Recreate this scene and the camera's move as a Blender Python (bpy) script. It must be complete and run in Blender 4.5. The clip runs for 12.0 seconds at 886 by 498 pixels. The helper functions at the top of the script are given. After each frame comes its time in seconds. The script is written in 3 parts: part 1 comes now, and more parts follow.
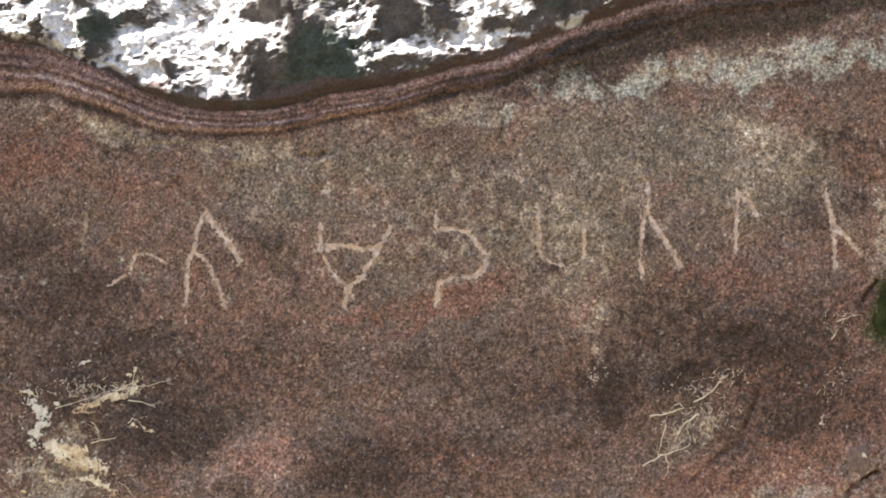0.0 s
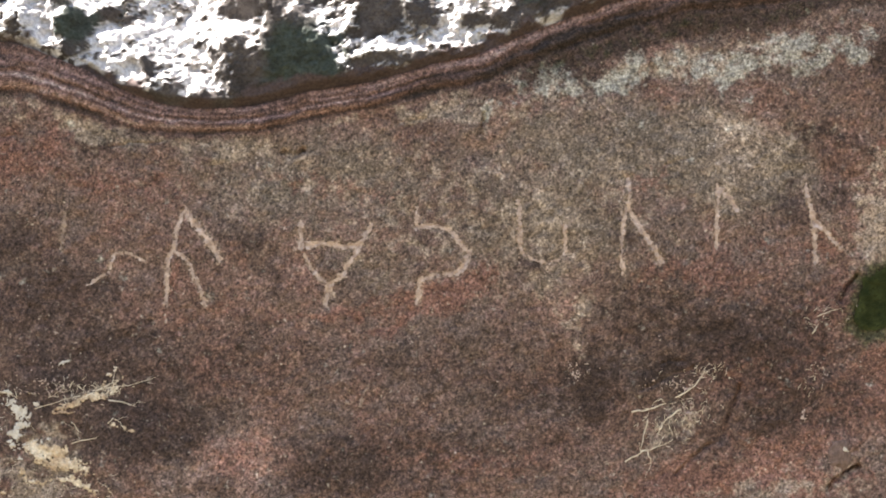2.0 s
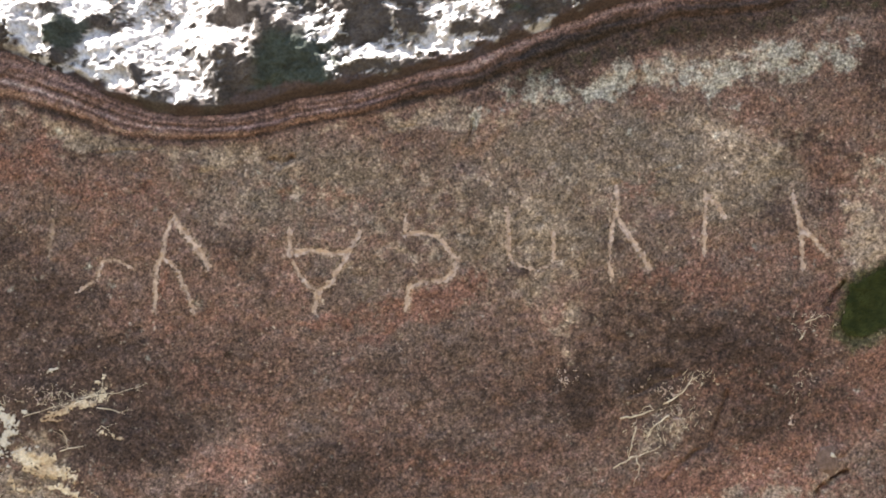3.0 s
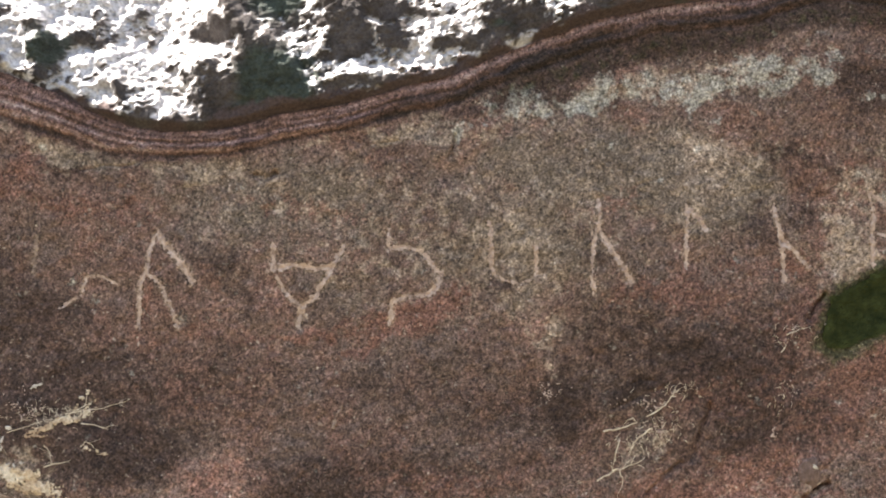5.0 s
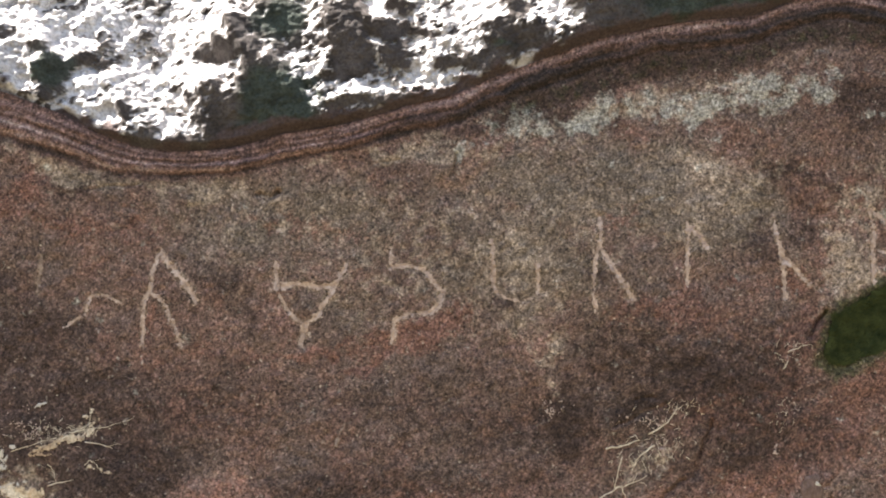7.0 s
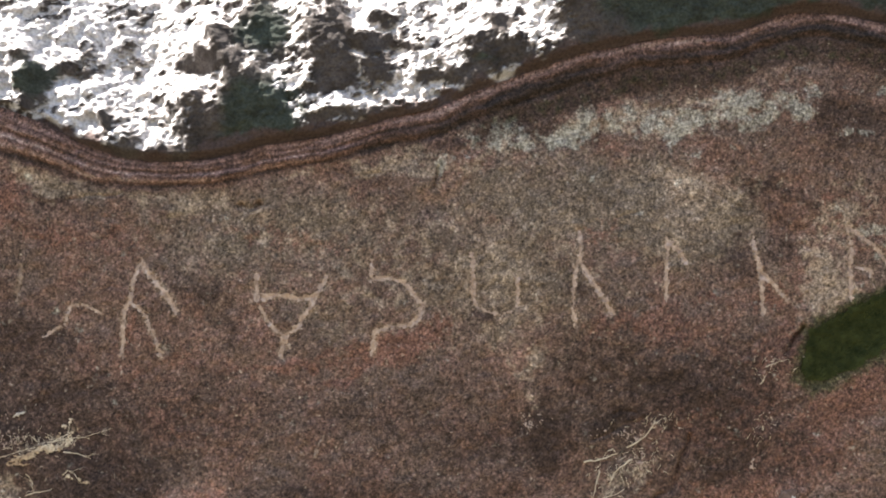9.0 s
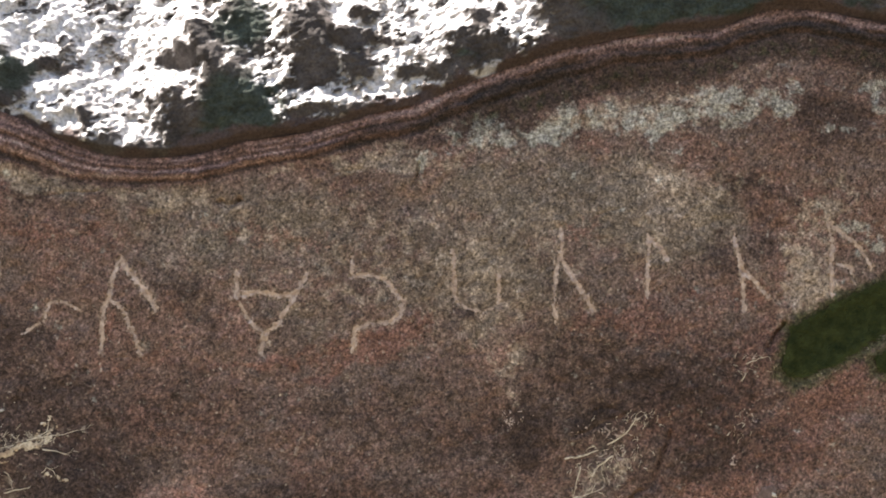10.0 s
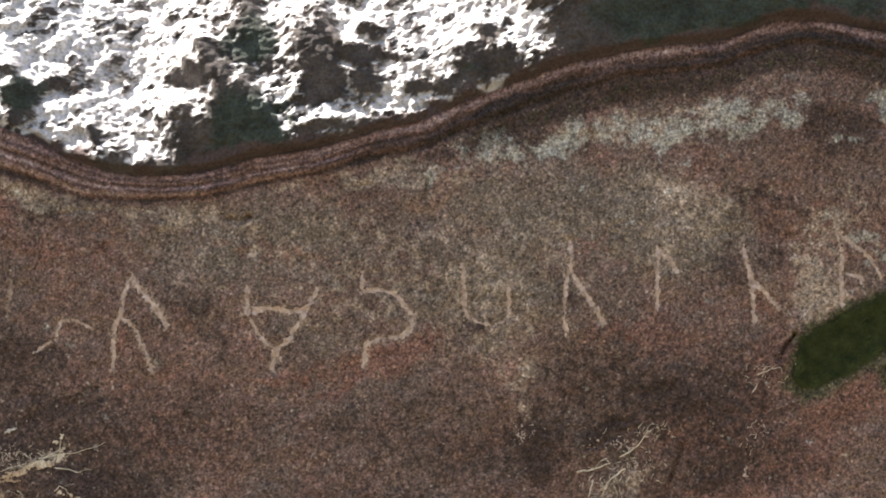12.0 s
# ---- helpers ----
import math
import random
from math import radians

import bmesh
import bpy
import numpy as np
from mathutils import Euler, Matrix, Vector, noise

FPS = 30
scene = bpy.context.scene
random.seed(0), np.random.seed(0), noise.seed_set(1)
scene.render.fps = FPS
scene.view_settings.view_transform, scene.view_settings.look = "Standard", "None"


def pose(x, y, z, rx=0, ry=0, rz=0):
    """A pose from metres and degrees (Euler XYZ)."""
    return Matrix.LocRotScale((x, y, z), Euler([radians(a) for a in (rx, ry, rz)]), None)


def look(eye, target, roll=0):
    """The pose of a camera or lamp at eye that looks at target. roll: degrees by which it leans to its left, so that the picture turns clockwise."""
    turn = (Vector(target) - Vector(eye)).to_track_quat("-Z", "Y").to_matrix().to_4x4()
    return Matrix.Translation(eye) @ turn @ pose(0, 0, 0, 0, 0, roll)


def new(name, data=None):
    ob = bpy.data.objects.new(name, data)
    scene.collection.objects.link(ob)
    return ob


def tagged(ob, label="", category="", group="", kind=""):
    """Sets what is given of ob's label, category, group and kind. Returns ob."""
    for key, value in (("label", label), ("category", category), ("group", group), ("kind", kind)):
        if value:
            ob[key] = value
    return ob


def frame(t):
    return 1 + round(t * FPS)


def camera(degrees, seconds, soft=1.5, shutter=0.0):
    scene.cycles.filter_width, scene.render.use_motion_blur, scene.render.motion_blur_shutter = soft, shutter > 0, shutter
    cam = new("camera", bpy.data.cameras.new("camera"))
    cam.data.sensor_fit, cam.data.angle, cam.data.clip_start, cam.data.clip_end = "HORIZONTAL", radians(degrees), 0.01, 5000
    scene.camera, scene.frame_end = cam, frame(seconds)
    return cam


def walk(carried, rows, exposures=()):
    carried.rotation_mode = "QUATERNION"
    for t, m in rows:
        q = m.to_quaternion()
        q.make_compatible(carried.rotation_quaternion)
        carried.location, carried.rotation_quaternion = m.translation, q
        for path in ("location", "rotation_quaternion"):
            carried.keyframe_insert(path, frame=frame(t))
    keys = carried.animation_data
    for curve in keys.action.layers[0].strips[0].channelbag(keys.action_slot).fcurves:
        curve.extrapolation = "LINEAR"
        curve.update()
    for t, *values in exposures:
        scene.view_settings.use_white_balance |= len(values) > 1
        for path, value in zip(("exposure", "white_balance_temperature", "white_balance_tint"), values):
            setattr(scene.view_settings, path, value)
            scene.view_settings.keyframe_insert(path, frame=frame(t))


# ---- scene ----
# A rock shelter's brow: a shaded rock face with a row of incised letters under a drip ledge, the sunlit boulder above.
cam = camera(35.73, 12.0, soft=1.9)
EYE, TILT, REACH = 1.55, 14.0, 2.967
ROWS = [
    (0, -0.0000, 0.0000, 1.5500, 104.000, 0.000, -0.000),
    (0.5, -0.0017, -0.0085, 1.5407, 103.913, 0.205, 0.052),
    (1, -0.0120, -0.0056, 1.5368, 104.042, 0.362, -0.394),
    (1.5, -0.0044, -0.0027, 1.5443, 103.992, 0.438, -0.557),
    (2, -0.0051, 0.0062, 1.5529, 103.849, 0.543, -0.781),
    (2.5, -0.0062, 0.0057, 1.5589, 103.853, 0.586, -1.170),
    (3, -0.0075, 0.0007, 1.5573, 104.029, 0.738, -1.266),
    (5, 0.0030, -0.0106, 1.5519, 104.659, 1.092, -1.684),
    (5.5, -0.0023, -0.0171, 1.5487, 104.995, 1.268, -1.550),
    (6, 0.0028, -0.0206, 1.5439, 105.276, 1.449, -1.485),
    (6.5, 0.0068, -0.0193, 1.5366, 105.509, 1.482, -1.346),
    (7, 0.0088, -0.0223, 1.5426, 105.541, 1.202, -1.438),
    (9, 0.0129, -0.0364, 1.5549, 105.761, 0.912, -2.280),
    (9.5, 0.0245, -0.0393, 1.5698, 105.380, 1.056, -2.272),
    (10, 0.0268, -0.0351, 1.5789, 105.182, 1.025, -2.809),
    (10.5, 0.0292, -0.0437, 1.5691, 105.816, 1.182, -2.685),
    (11, 0.0283, -0.0411, 1.5624, 106.120, 1.300, -2.537),
    (11.5, 0.0216, -0.0413, 1.5589, 106.177, 1.378, -2.450),
    (12, 0.0213, -0.0365, 1.5641, 106.054, 1.565, -2.343),
]
walk(cam, [(t, pose(*r)) for t, *r in ROWS], exposures=[(t, stops, 7200, 12) for t, stops in ((0.0, 3.25), (3.0, 3.18), (6.0, 3.03), (9.0, 2.86), (12.0, 2.75))])

# ---- light: a high sun from the left, just behind the plane of the face, and clear sky ----
FACE = pose(0, REACH * math.cos(radians(TILT)), EYE + REACH * math.sin(radians(TILT)), 90 + TILT)  # x along the face, y up it, z out of it
SUNWARD = (FACE.to_3x3() @ Vector((-0.50, 0.85, -0.15))).normalized()
sun = new("sun", bpy.data.lights.new("sun", "SUN"))
sun.data.energy, sun.data.angle, sun.data.color = 5.0, radians(0.53), (1.0, 0.98, 0.96)
sun.matrix_world = look(SUNWARD * 20, (0, 0, 0))
world = bpy.data.worlds.new("world")
world.use_nodes = True
scene.world = world
sky = world.node_tree.nodes.new("ShaderNodeTexSky")
sky.sky_type, sky.sun_disc = "NISHITA", False
sky.sun_elevation, sky.sun_rotation = math.asin(SUNWARD.z), math.atan2(SUNWARD.x, SUNWARD.y)
world.node_tree.links.new(sky.outputs[0], world.node_tree.nodes["Background"].inputs[0])
world.node_tree.nodes["Background"].inputs[1].default_value = 0.05


# ---- noise in arrays ----
def lattice(i, j, seed):
    h = np.sin(i * 127.1 + j * 311.7 + seed * 74.7) * 43758.5453
    return h - np.floor(h)


def value_noise(x, y, seed):
    i, j = np.floor(x), np.floor(y)
    a, b = x - i, y - j
    a, b = a * a * a * (a * (a * 6 - 15) + 10), b * b * b * (b * (b * 6 - 15) + 10)
    low = lattice(i, j, seed) * (1 - a) + lattice(i + 1, j, seed) * a
    high = lattice(i, j + 1, seed) * (1 - a) + lattice(i + 1, j + 1, seed) * a
    return (low * (1 - b) + high * b) * 2 - 1


def fbm(x, y, size, seed, octaves=3, gain=0.5):
    """Noise from -1 to 1 whose largest features are about size metres."""
    total, amp, norm = 0, 1.0, 0.0
    x, y = x / size, y / size
    for k in range(octaves):
        total, norm = total + amp * value_noise(x, y, seed + 7 * k), norm + amp
        x, y, amp = 1.62 * x - 1.21 * y + 5.3, 1.21 * x + 1.62 * y - 3.1, amp * gain
    return total / norm


def smooth(a, b, x):
    t = np.clip((x - a) / (b - a), 0, 1)
    return t * t * (3 - 2 * t)


def near_line(u, v, points):
    """Distance of (u, v) from a polyline."""
    best = np.full(np.shape(u), 9.0)
    for (ax, ay), (bx, by) in zip(points[:-1], points[1:]):
        dx, dy = bx - ax, by - ay
        t = np.clip(((u - ax) * dx + (v - ay) * dy) / (dx * dx + dy * dy), 0, 1)
        best = np.minimum(best, np.hypot(u - ax - t * dx, v - ay - t * dy))
    return best


def blobs(u, v, seed, spots):
    """Soft ragged spots: (u, v), half width, half height, turn in degrees, strength."""
    wu, wv = u + 0.045 * fbm(u, v, 0.09, seed, 3), v + 0.045 * fbm(u, v, 0.09, seed + 50, 3)
    total = np.zeros(np.shape(u))
    for (cu, cv), a, b, turn, strength in spots:
        c, s = math.cos(radians(turn)), math.sin(radians(turn))
        du, dv = wu - cu, wv - cv
        r = ((du * c + dv * s) / a) ** 2 + ((dv * c - du * s) / b) ** 2
        total = np.maximum(total, strength * np.exp(-r * 0.9))
    return total


# ---- the form of the rock ----
LEDGE = [(-9.0, 0.30), (-2.2, 0.40), (-1.4, 0.43), (-1.030, 0.450), (-0.956, 0.443), (-0.883, 0.440), (-0.798, 0.412), (-0.700, 0.377), (-0.627, 0.328), (-0.529, 0.299), (-0.444, 0.295),
         (-0.346, 0.306), (-0.224, 0.335), (-0.102, 0.359), (0.020, 0.394), (0.142, 0.425), (0.264, 0.471), (0.361, 0.508), (0.439, 0.534), (0.553, 0.556), (0.642, 0.571),
         (0.717, 0.575), (0.806, 0.582), (0.859, 0.611), (0.922, 0.631), (0.974, 0.636), (1.037, 0.621), (1.163, 0.593), (1.7, 0.58), (2.6, 0.5), (9.0, 0.4)]


def ledge(u):
    xs, ys = zip(*LEDGE)
    return sum(np.interp(u + k * 0.02, xs, ys) * w for k, w in ((-2, 0.1), (-1, 0.25), (0, 0.3), (1, 0.25), (2, 0.1))) + 0.006 * fbm(u, u * 0, 0.12, 3)


CRACKS_EAST = [
    ([(0.902, -0.123), (0.920, -0.096), (0.939, -0.070)], 0.009, 0.03),
    ([(0.639, -0.426), (0.656, -0.371), (0.666, -0.346), (0.681, -0.310)], 0.011, 0.022),
    ([(0.874, -0.533), (0.888, -0.514), (0.913, -0.501), (0.942, -0.482)], 0.009, 0.045),
    ([(0.908, -0.455), (0.935, -0.453)], 0.004, 0.012),
    ([(0.544, -0.499), (0.587, -0.456), (0.617, -0.432)], 0.009, 0.016),
    ([(0.517, -0.257), (0.542, -0.253), (0.562, -0.255)], 0.007, 0.012),
    ([(0.459, -0.316), (0.495, -0.304), (0.538, -0.282), (0.583, -0.267)], 0.008, 0.008),
    ([(0.520, 0.175), (0.545, 0.180), (0.570, 0.186)], 0.004, 0.006),
    ([(0.700, 0.265), (0.740, 0.230), (0.800, 0.195)], 0.008, 0.004)
]
CRACKS_WEST = [
    ([(0.133, 0.288), (0.133, 0.267), (0.124, 0.242)], 0.006, 0.016),
    ([(-0.300, 0.204), (-0.278, 0.196), (-0.259, 0.209)], 0.01, 0.025),
    ([(-0.115, 0.278), (-0.054, 0.267), (0.020, 0.277)], 0.004, 0.006),
    ([(-0.676, 0.218), (-0.603, 0.226), (-0.554, 0.227)], 0.004, 0.007),
    ([(-0.609, 0.016), (-0.576, 0.028), (-0.536, 0.020)], 0.003, 0.005),
    ([(-0.529, -0.133), (-0.515, -0.129), (-0.498, -0.131)], 0.005, 0.008),
    ([(-0.930, 0.245), (-0.900, 0.238), (-0.880, 0.243)], 0.004, 0.006)
]

# letters: strokes with their width, and how worn each is (0 fresh, 1 nearly gone)
LETTERS = []


def carved(shape, *strokes):
    LETTERS.append((shape, strokes))


carved("slanting hook",
       ([(-0.721, -0.078), (-0.680, -0.051), (-0.667, -0.013), (-0.637, -0.011), (-0.601, -0.028)], 0.0075, 0.5))
carved("short stroke",
       ([(-0.772, 0.074), (-0.775, 0.038), (-0.782, -0.001)], 0.009, 0.6))
carved("three-stroke arrow",
       ([(-0.516, 0.078), (-0.529, 0.044), (-0.533, 0.007), (-0.550, -0.026), (-0.554, -0.072), (-0.554, -0.123)], 0.01, 0.3),
       ([(-0.514, 0.078), (-0.477, 0.033), (-0.451, 0.001), (-0.436, -0.026)], 0.014, 0.05),
       ([(-0.534, -0.006), (-0.505, -0.030), (-0.486, -0.079), (-0.471, -0.121)], 0.01, 0.3))
carved("crossed triangle on a stem",
       ([(-0.265, 0.052), (-0.262, -0.001)], 0.011, 0.15),
       ([(-0.256, -0.017), (-0.243, -0.045), (-0.224, -0.068), (-0.203, -0.081)], 0.009, 0.25),
       ([(-0.112, 0.048), (-0.132, 0.013), (-0.156, -0.029), (-0.176, -0.062), (-0.203, -0.081), (-0.213, -0.122)], 0.011, 0.15),
       ([(-0.249, 0.002), (-0.222, 0.009), (-0.176, 0.000), (-0.146, 0.002)], 0.012, 0.15))
carved("open bow",
       ([(-0.016, 0.083), (-0.015, 0.060), (-0.015, 0.038)], 0.01, 0.4),
       ([(-0.015, 0.040), (0.020, 0.044), (0.054, 0.034), (0.078, 0.007), (0.095, -0.013), (0.089, -0.041), (0.071, -0.059), (0.020, -0.063), (-0.010, -0.073), (-0.015, -0.122)], 0.011, 0.12))
carved("square cup",
       ([(0.205, 0.095), (0.206, 0.050), (0.207, 0.001), (0.214, -0.018)], 0.011, 0.2),
       ([(0.214, -0.018), (0.239, -0.032), (0.267, -0.037), (0.292, -0.030)], 0.008, 0.9),
       ([(0.301, 0.043), (0.303, -0.020)], 0.01, 0.3))
carved("forked stem",
       ([(0.439, 0.142), (0.440, 0.109), (0.439, 0.084), (0.427, 0.048), (0.423, 0.001), (0.426, -0.066)], 0.01, 0.25),
       ([(0.440, 0.076), (0.459, 0.044), (0.483, 0.007), (0.511, -0.037)], 0.011, 0.15))
carved("stem with a small arm",
       ([(0.633, 0.128), (0.633, 0.074), (0.628, 0.035), (0.630, -0.006)], 0.01, 0.4),
       ([(0.639, 0.117), (0.660, 0.096), (0.673, 0.076)], 0.012, 0.02))
carved("forked stem leaning",
       ([(0.827, 0.126), (0.830, 0.101), (0.842, 0.056), (0.844, 0.013), (0.847, -0.038)], 0.01, 0.3),
       ([(0.844, 0.050), (0.874, 0.020), (0.904, -0.011)], 0.01, 0.25))
carved("arrow with a short inner stroke",
       ([(1.037, 0.150), (1.047, 0.113), (1.044, 0.045), (1.046, -0.009)], 0.01, 0.2),
       ([(1.042, 0.152), (1.069, 0.129), (1.098, 0.110), (1.118, 0.087), (1.136, 0.054)], 0.01, 0.1),
       ([(1.058, 0.063), (1.089, 0.054), (1.100, 0.018)], 0.009, 0.35))
MOSS = [[(0.927, -0.177), (0.937, -0.131), (0.950, -0.079), (0.992, -0.056), (1.044, -0.030), (1.094, -0.006), (1.144, 0.011), (1.240, 0.050), (1.313, 0.038), (1.276, -0.035), (1.139, -0.113),
         (1.050, -0.162), (0.988, -0.192), (0.955, -0.199)],
        [(1.127, -0.150), (1.154, -0.132), (1.240, -0.087), (1.252, -0.145), (1.152, -0.184)]]


def inside(u, v, outline):
    """Signed distance to a closed outline, positive inside."""
    turns = np.zeros(np.shape(u), bool)
    for (ax, ay), (bx, by) in zip(outline, outline[1:] + outline[:1]):
        if ay != by:
            turns ^= ((ay > v) != (by > v)) & (u < (bx - ax) * (v - ay) / (by - ay) + ax)
    return np.where(turns, 1, -1) * near_line(u, v, outline + outline[:1])


def ledge_run(u, v):
    """Distance down from the ledge's upper edge, across its wavy layers."""
    s = ledge(u) - v
    wave = 0.008 * fbm(u, v, 0.25, 21, 2) + 0.0075 * fbm(u, v, 0.07, 24, 4, 0.6) * smooth(0.0, 0.02, s)
    wide = sum(np.interp(u + k, [-1.2, -0.92, -0.70, -0.56, -0.44, -0.10, 0.30, 0.75, 1.0], [1.75, 1.65, 1.35, 1.00, 0.82, 0.82, 0.92, 0.85, 0.80]) for k in (-0.06, 0, 0.06)) / 3
    return (s + wave) / wide


def bulk(u, v):
    """Broad swells of the rock away from the inscription."""
    return 0.30 * fbm(u, v, 2.6, 91, 3) * smooth(1.5, 3.2, np.abs(u))


def face_height(u, v):
    """How far the shaded face stands out, in metres."""
    d = bulk(u, v) + 0.020 * fbm(u, v, 0.55, 11, 2) + 0.008 * fbm(u, v, 0.16, 12, 2) + 0.0045 * fbm(u, v, 0.05, 13, 2) + 0.0030 * fbm(u, v, 0.016, 14, 2)
    # the drip ledge: a rounded lip of thin layers with a groove under it
    r = run = ledge_run(u, v)
    fade = smooth(0.095, 0.06, r)
    d = d * (1 - 0.25 * fade) + 0.008 * np.exp(-((r - 0.024) / 0.026) ** 2) + 0.006 * np.exp(-((r - 0.05) / 0.010) ** 2)
    d -= (0.6 + 0.4 * fbm(u, v, 0.06, 23, 2)) * (0.006 * np.exp(-((r - 0.066) / 0.007) ** 2) + 0.003 * np.exp(-((r - 0.034) / 0.004) ** 2))
    d += fade * (0.0032 * fbm(u * 0.16, run, 0.008, 22, 2) + 0.0045 * fbm(u, v, 0.03, 25, 3) + 0.007 * fbm(u, v, 0.09, 26, 2))
    wu, wv = u + 0.005 * fbm(u, v, 0.025, 27, 3, 0.6), v + 0.005 * fbm(u, v, 0.025, 28, 3, 0.6)
    worn_edge = 0.55 + 0.55 * fbm(u, v, 0.022, 29, 2)
    for points, width, depth in CRACKS_EAST + CRACKS_WEST:
        d -= depth * np.maximum(worn_edge, 0.1) * np.exp(-(near_line(wu, wv, points) / (0.55 * width)) ** 2)
    for _, strokes in LETTERS:
        for points, width, worn in strokes:
            d -= 0.004 * (1 - 0.6 * worn) * np.exp(-(near_line(u, v, points) / (0.5 * width)) ** 2)
    for outline in MOSS:
        d -= 0.020 * smooth(-0.015, 0.04, inside(u, v, outline))
    # a fold that steps back to the right of the letters, and the rounded knob low on the right
    d += 0.012 * smooth(0.02, -0.05, near_line(u, v, [(0.880, -0.499), (0.898, -0.456), (0.908, -0.444)]) - 0.03)
    return d


# dark lichen and shaded facets of the upper boulder: place, half width, half height, turn, depth
PATCHES_WEST = [
    ((-0.755, 0.482), 0.041, 0.044, 0, 1), ((-0.692, 0.537), 0.041, 0.022, -10, 0.62), ((-0.777, 0.540), 0.022, 0.015, 0, 0.6),
    ((-0.372, 0.532), 0.063, 0.027, 8, 1), ((-0.339, 0.586), 0.041, 0.032, 0, 1), ((-0.249, 0.610), 0.049, 0.063, 0, 1),
    ((-0.299, 0.509), 0.022, 0.067, 0, 1), ((-0.270, 0.400), 0.071, 0.078, 0, 1.2), ((-0.374, 0.380), 0.056, 0.056, 0, 1.1),
    ((-0.508, 0.328), 0.085, 0.016, -3, 1), ((-0.589, 0.382), 0.020, 0.032, 0, 0.8), ((-0.471, 0.381), 0.029, 0.012, 20, 0.5),
    ((-0.500, 0.523), 0.032, 0.011, 20, 0.4), ((-0.610, 0.475), 0.037, 0.012, 25, 0.35), ((-0.483, 0.442), 0.043, 0.011, 25, 0.4),
]
PATCHES_EAST = [
    ((-0.129, 0.379), 0.067, 0.022, 14, 1), ((-0.118, 0.594), 0.051, 0.054, 0, 1), ((-0.019, 0.566), 0.063, 0.029, 5, 0.9),
    ((-0.109, 0.494), 0.049, 0.051, 0, 1), ((-0.002, 0.400), 0.055, 0.016, 12, 0.9), ((-0.010, 0.494), 0.059, 0.044, 0, 0.55),
    ((0.132, 0.480), 0.041, 0.017, 20, 0.8), ((0.241, 0.539), 0.083, 0.034, 22, 1), ((0.267, 0.616), 0.041, 0.022, 20, 0.9),
    ((0.065, 0.565), 0.051, 0.013, 0, 0.7), ((-0.088, 0.659), 0.049, 0.020, 0, 0.6), ((0.010, 0.643), 0.024, 0.016, 0, 0.5),
    ((0.389, 0.567), 0.032, 0.012, 30, 0.6), ((0.110, 0.642), 0.032, 0.015, 0, 0.5), ((0.322, 0.653), 0.029, 0.015, 20, 0.5),
]
# which of them are green with algae
ALGAE = [
    ((-0.761, 0.482), 0.055, 0.055, 0, 1), ((-0.249, 0.610), 0.061, 0.073, 0, 1), ((-0.258, 0.391), 0.073, 0.085, 0, 1.2),
    ((0.680, 0.644), 0.146, 0.073, 0, 1.2), ((0.883, 0.649), 0.195, 0.061, 10, 1.3), ((0.226, 0.529), 0.049, 0.024, 10, 0.6),
]


def patch_field(u, v, patches, seed):
    wu = u + 0.040 * fbm(u, v, 0.10, seed, 5, 0.62)
    wv = v + 0.040 * fbm(u, v, 0.10, seed + 50, 5, 0.62)
    best = np.full(np.shape(u), -1.0)
    for (cu, cv), a, b, turn, strength in patches:
        c, n = math.cos(radians(turn)), math.sin(radians(turn))
        du, dv = wu - cu, wv - cv
        best = np.maximum(best, strength - np.hypot((du * c + dv * n) / a, (dv * c - du * n) / b) * 0.75)
    return best


def slanting(u, v):
    """Coordinates drawn out along grooves that run up to the east."""
    c, n = math.cos(0.45), math.sin(0.45)
    return (u * c + v * n) * 0.6, v * c - u * n


def bare_foot(u):
    """1 where the sunlit rock comes right down to the ledge."""
    return np.maximum(smooth(-0.62, -0.78, u), smooth(0.08, 0.14, u) * smooth(0.40, 0.35, u))


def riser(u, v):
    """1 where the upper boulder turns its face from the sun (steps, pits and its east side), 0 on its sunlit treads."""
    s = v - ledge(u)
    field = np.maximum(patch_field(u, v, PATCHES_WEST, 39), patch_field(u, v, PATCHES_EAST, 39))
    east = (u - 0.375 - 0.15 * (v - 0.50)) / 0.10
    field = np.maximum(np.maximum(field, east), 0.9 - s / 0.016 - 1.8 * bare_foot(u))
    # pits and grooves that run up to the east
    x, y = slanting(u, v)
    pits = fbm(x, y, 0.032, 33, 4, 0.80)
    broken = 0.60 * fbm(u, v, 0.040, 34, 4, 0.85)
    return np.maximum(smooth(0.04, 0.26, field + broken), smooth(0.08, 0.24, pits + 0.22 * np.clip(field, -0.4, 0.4)))


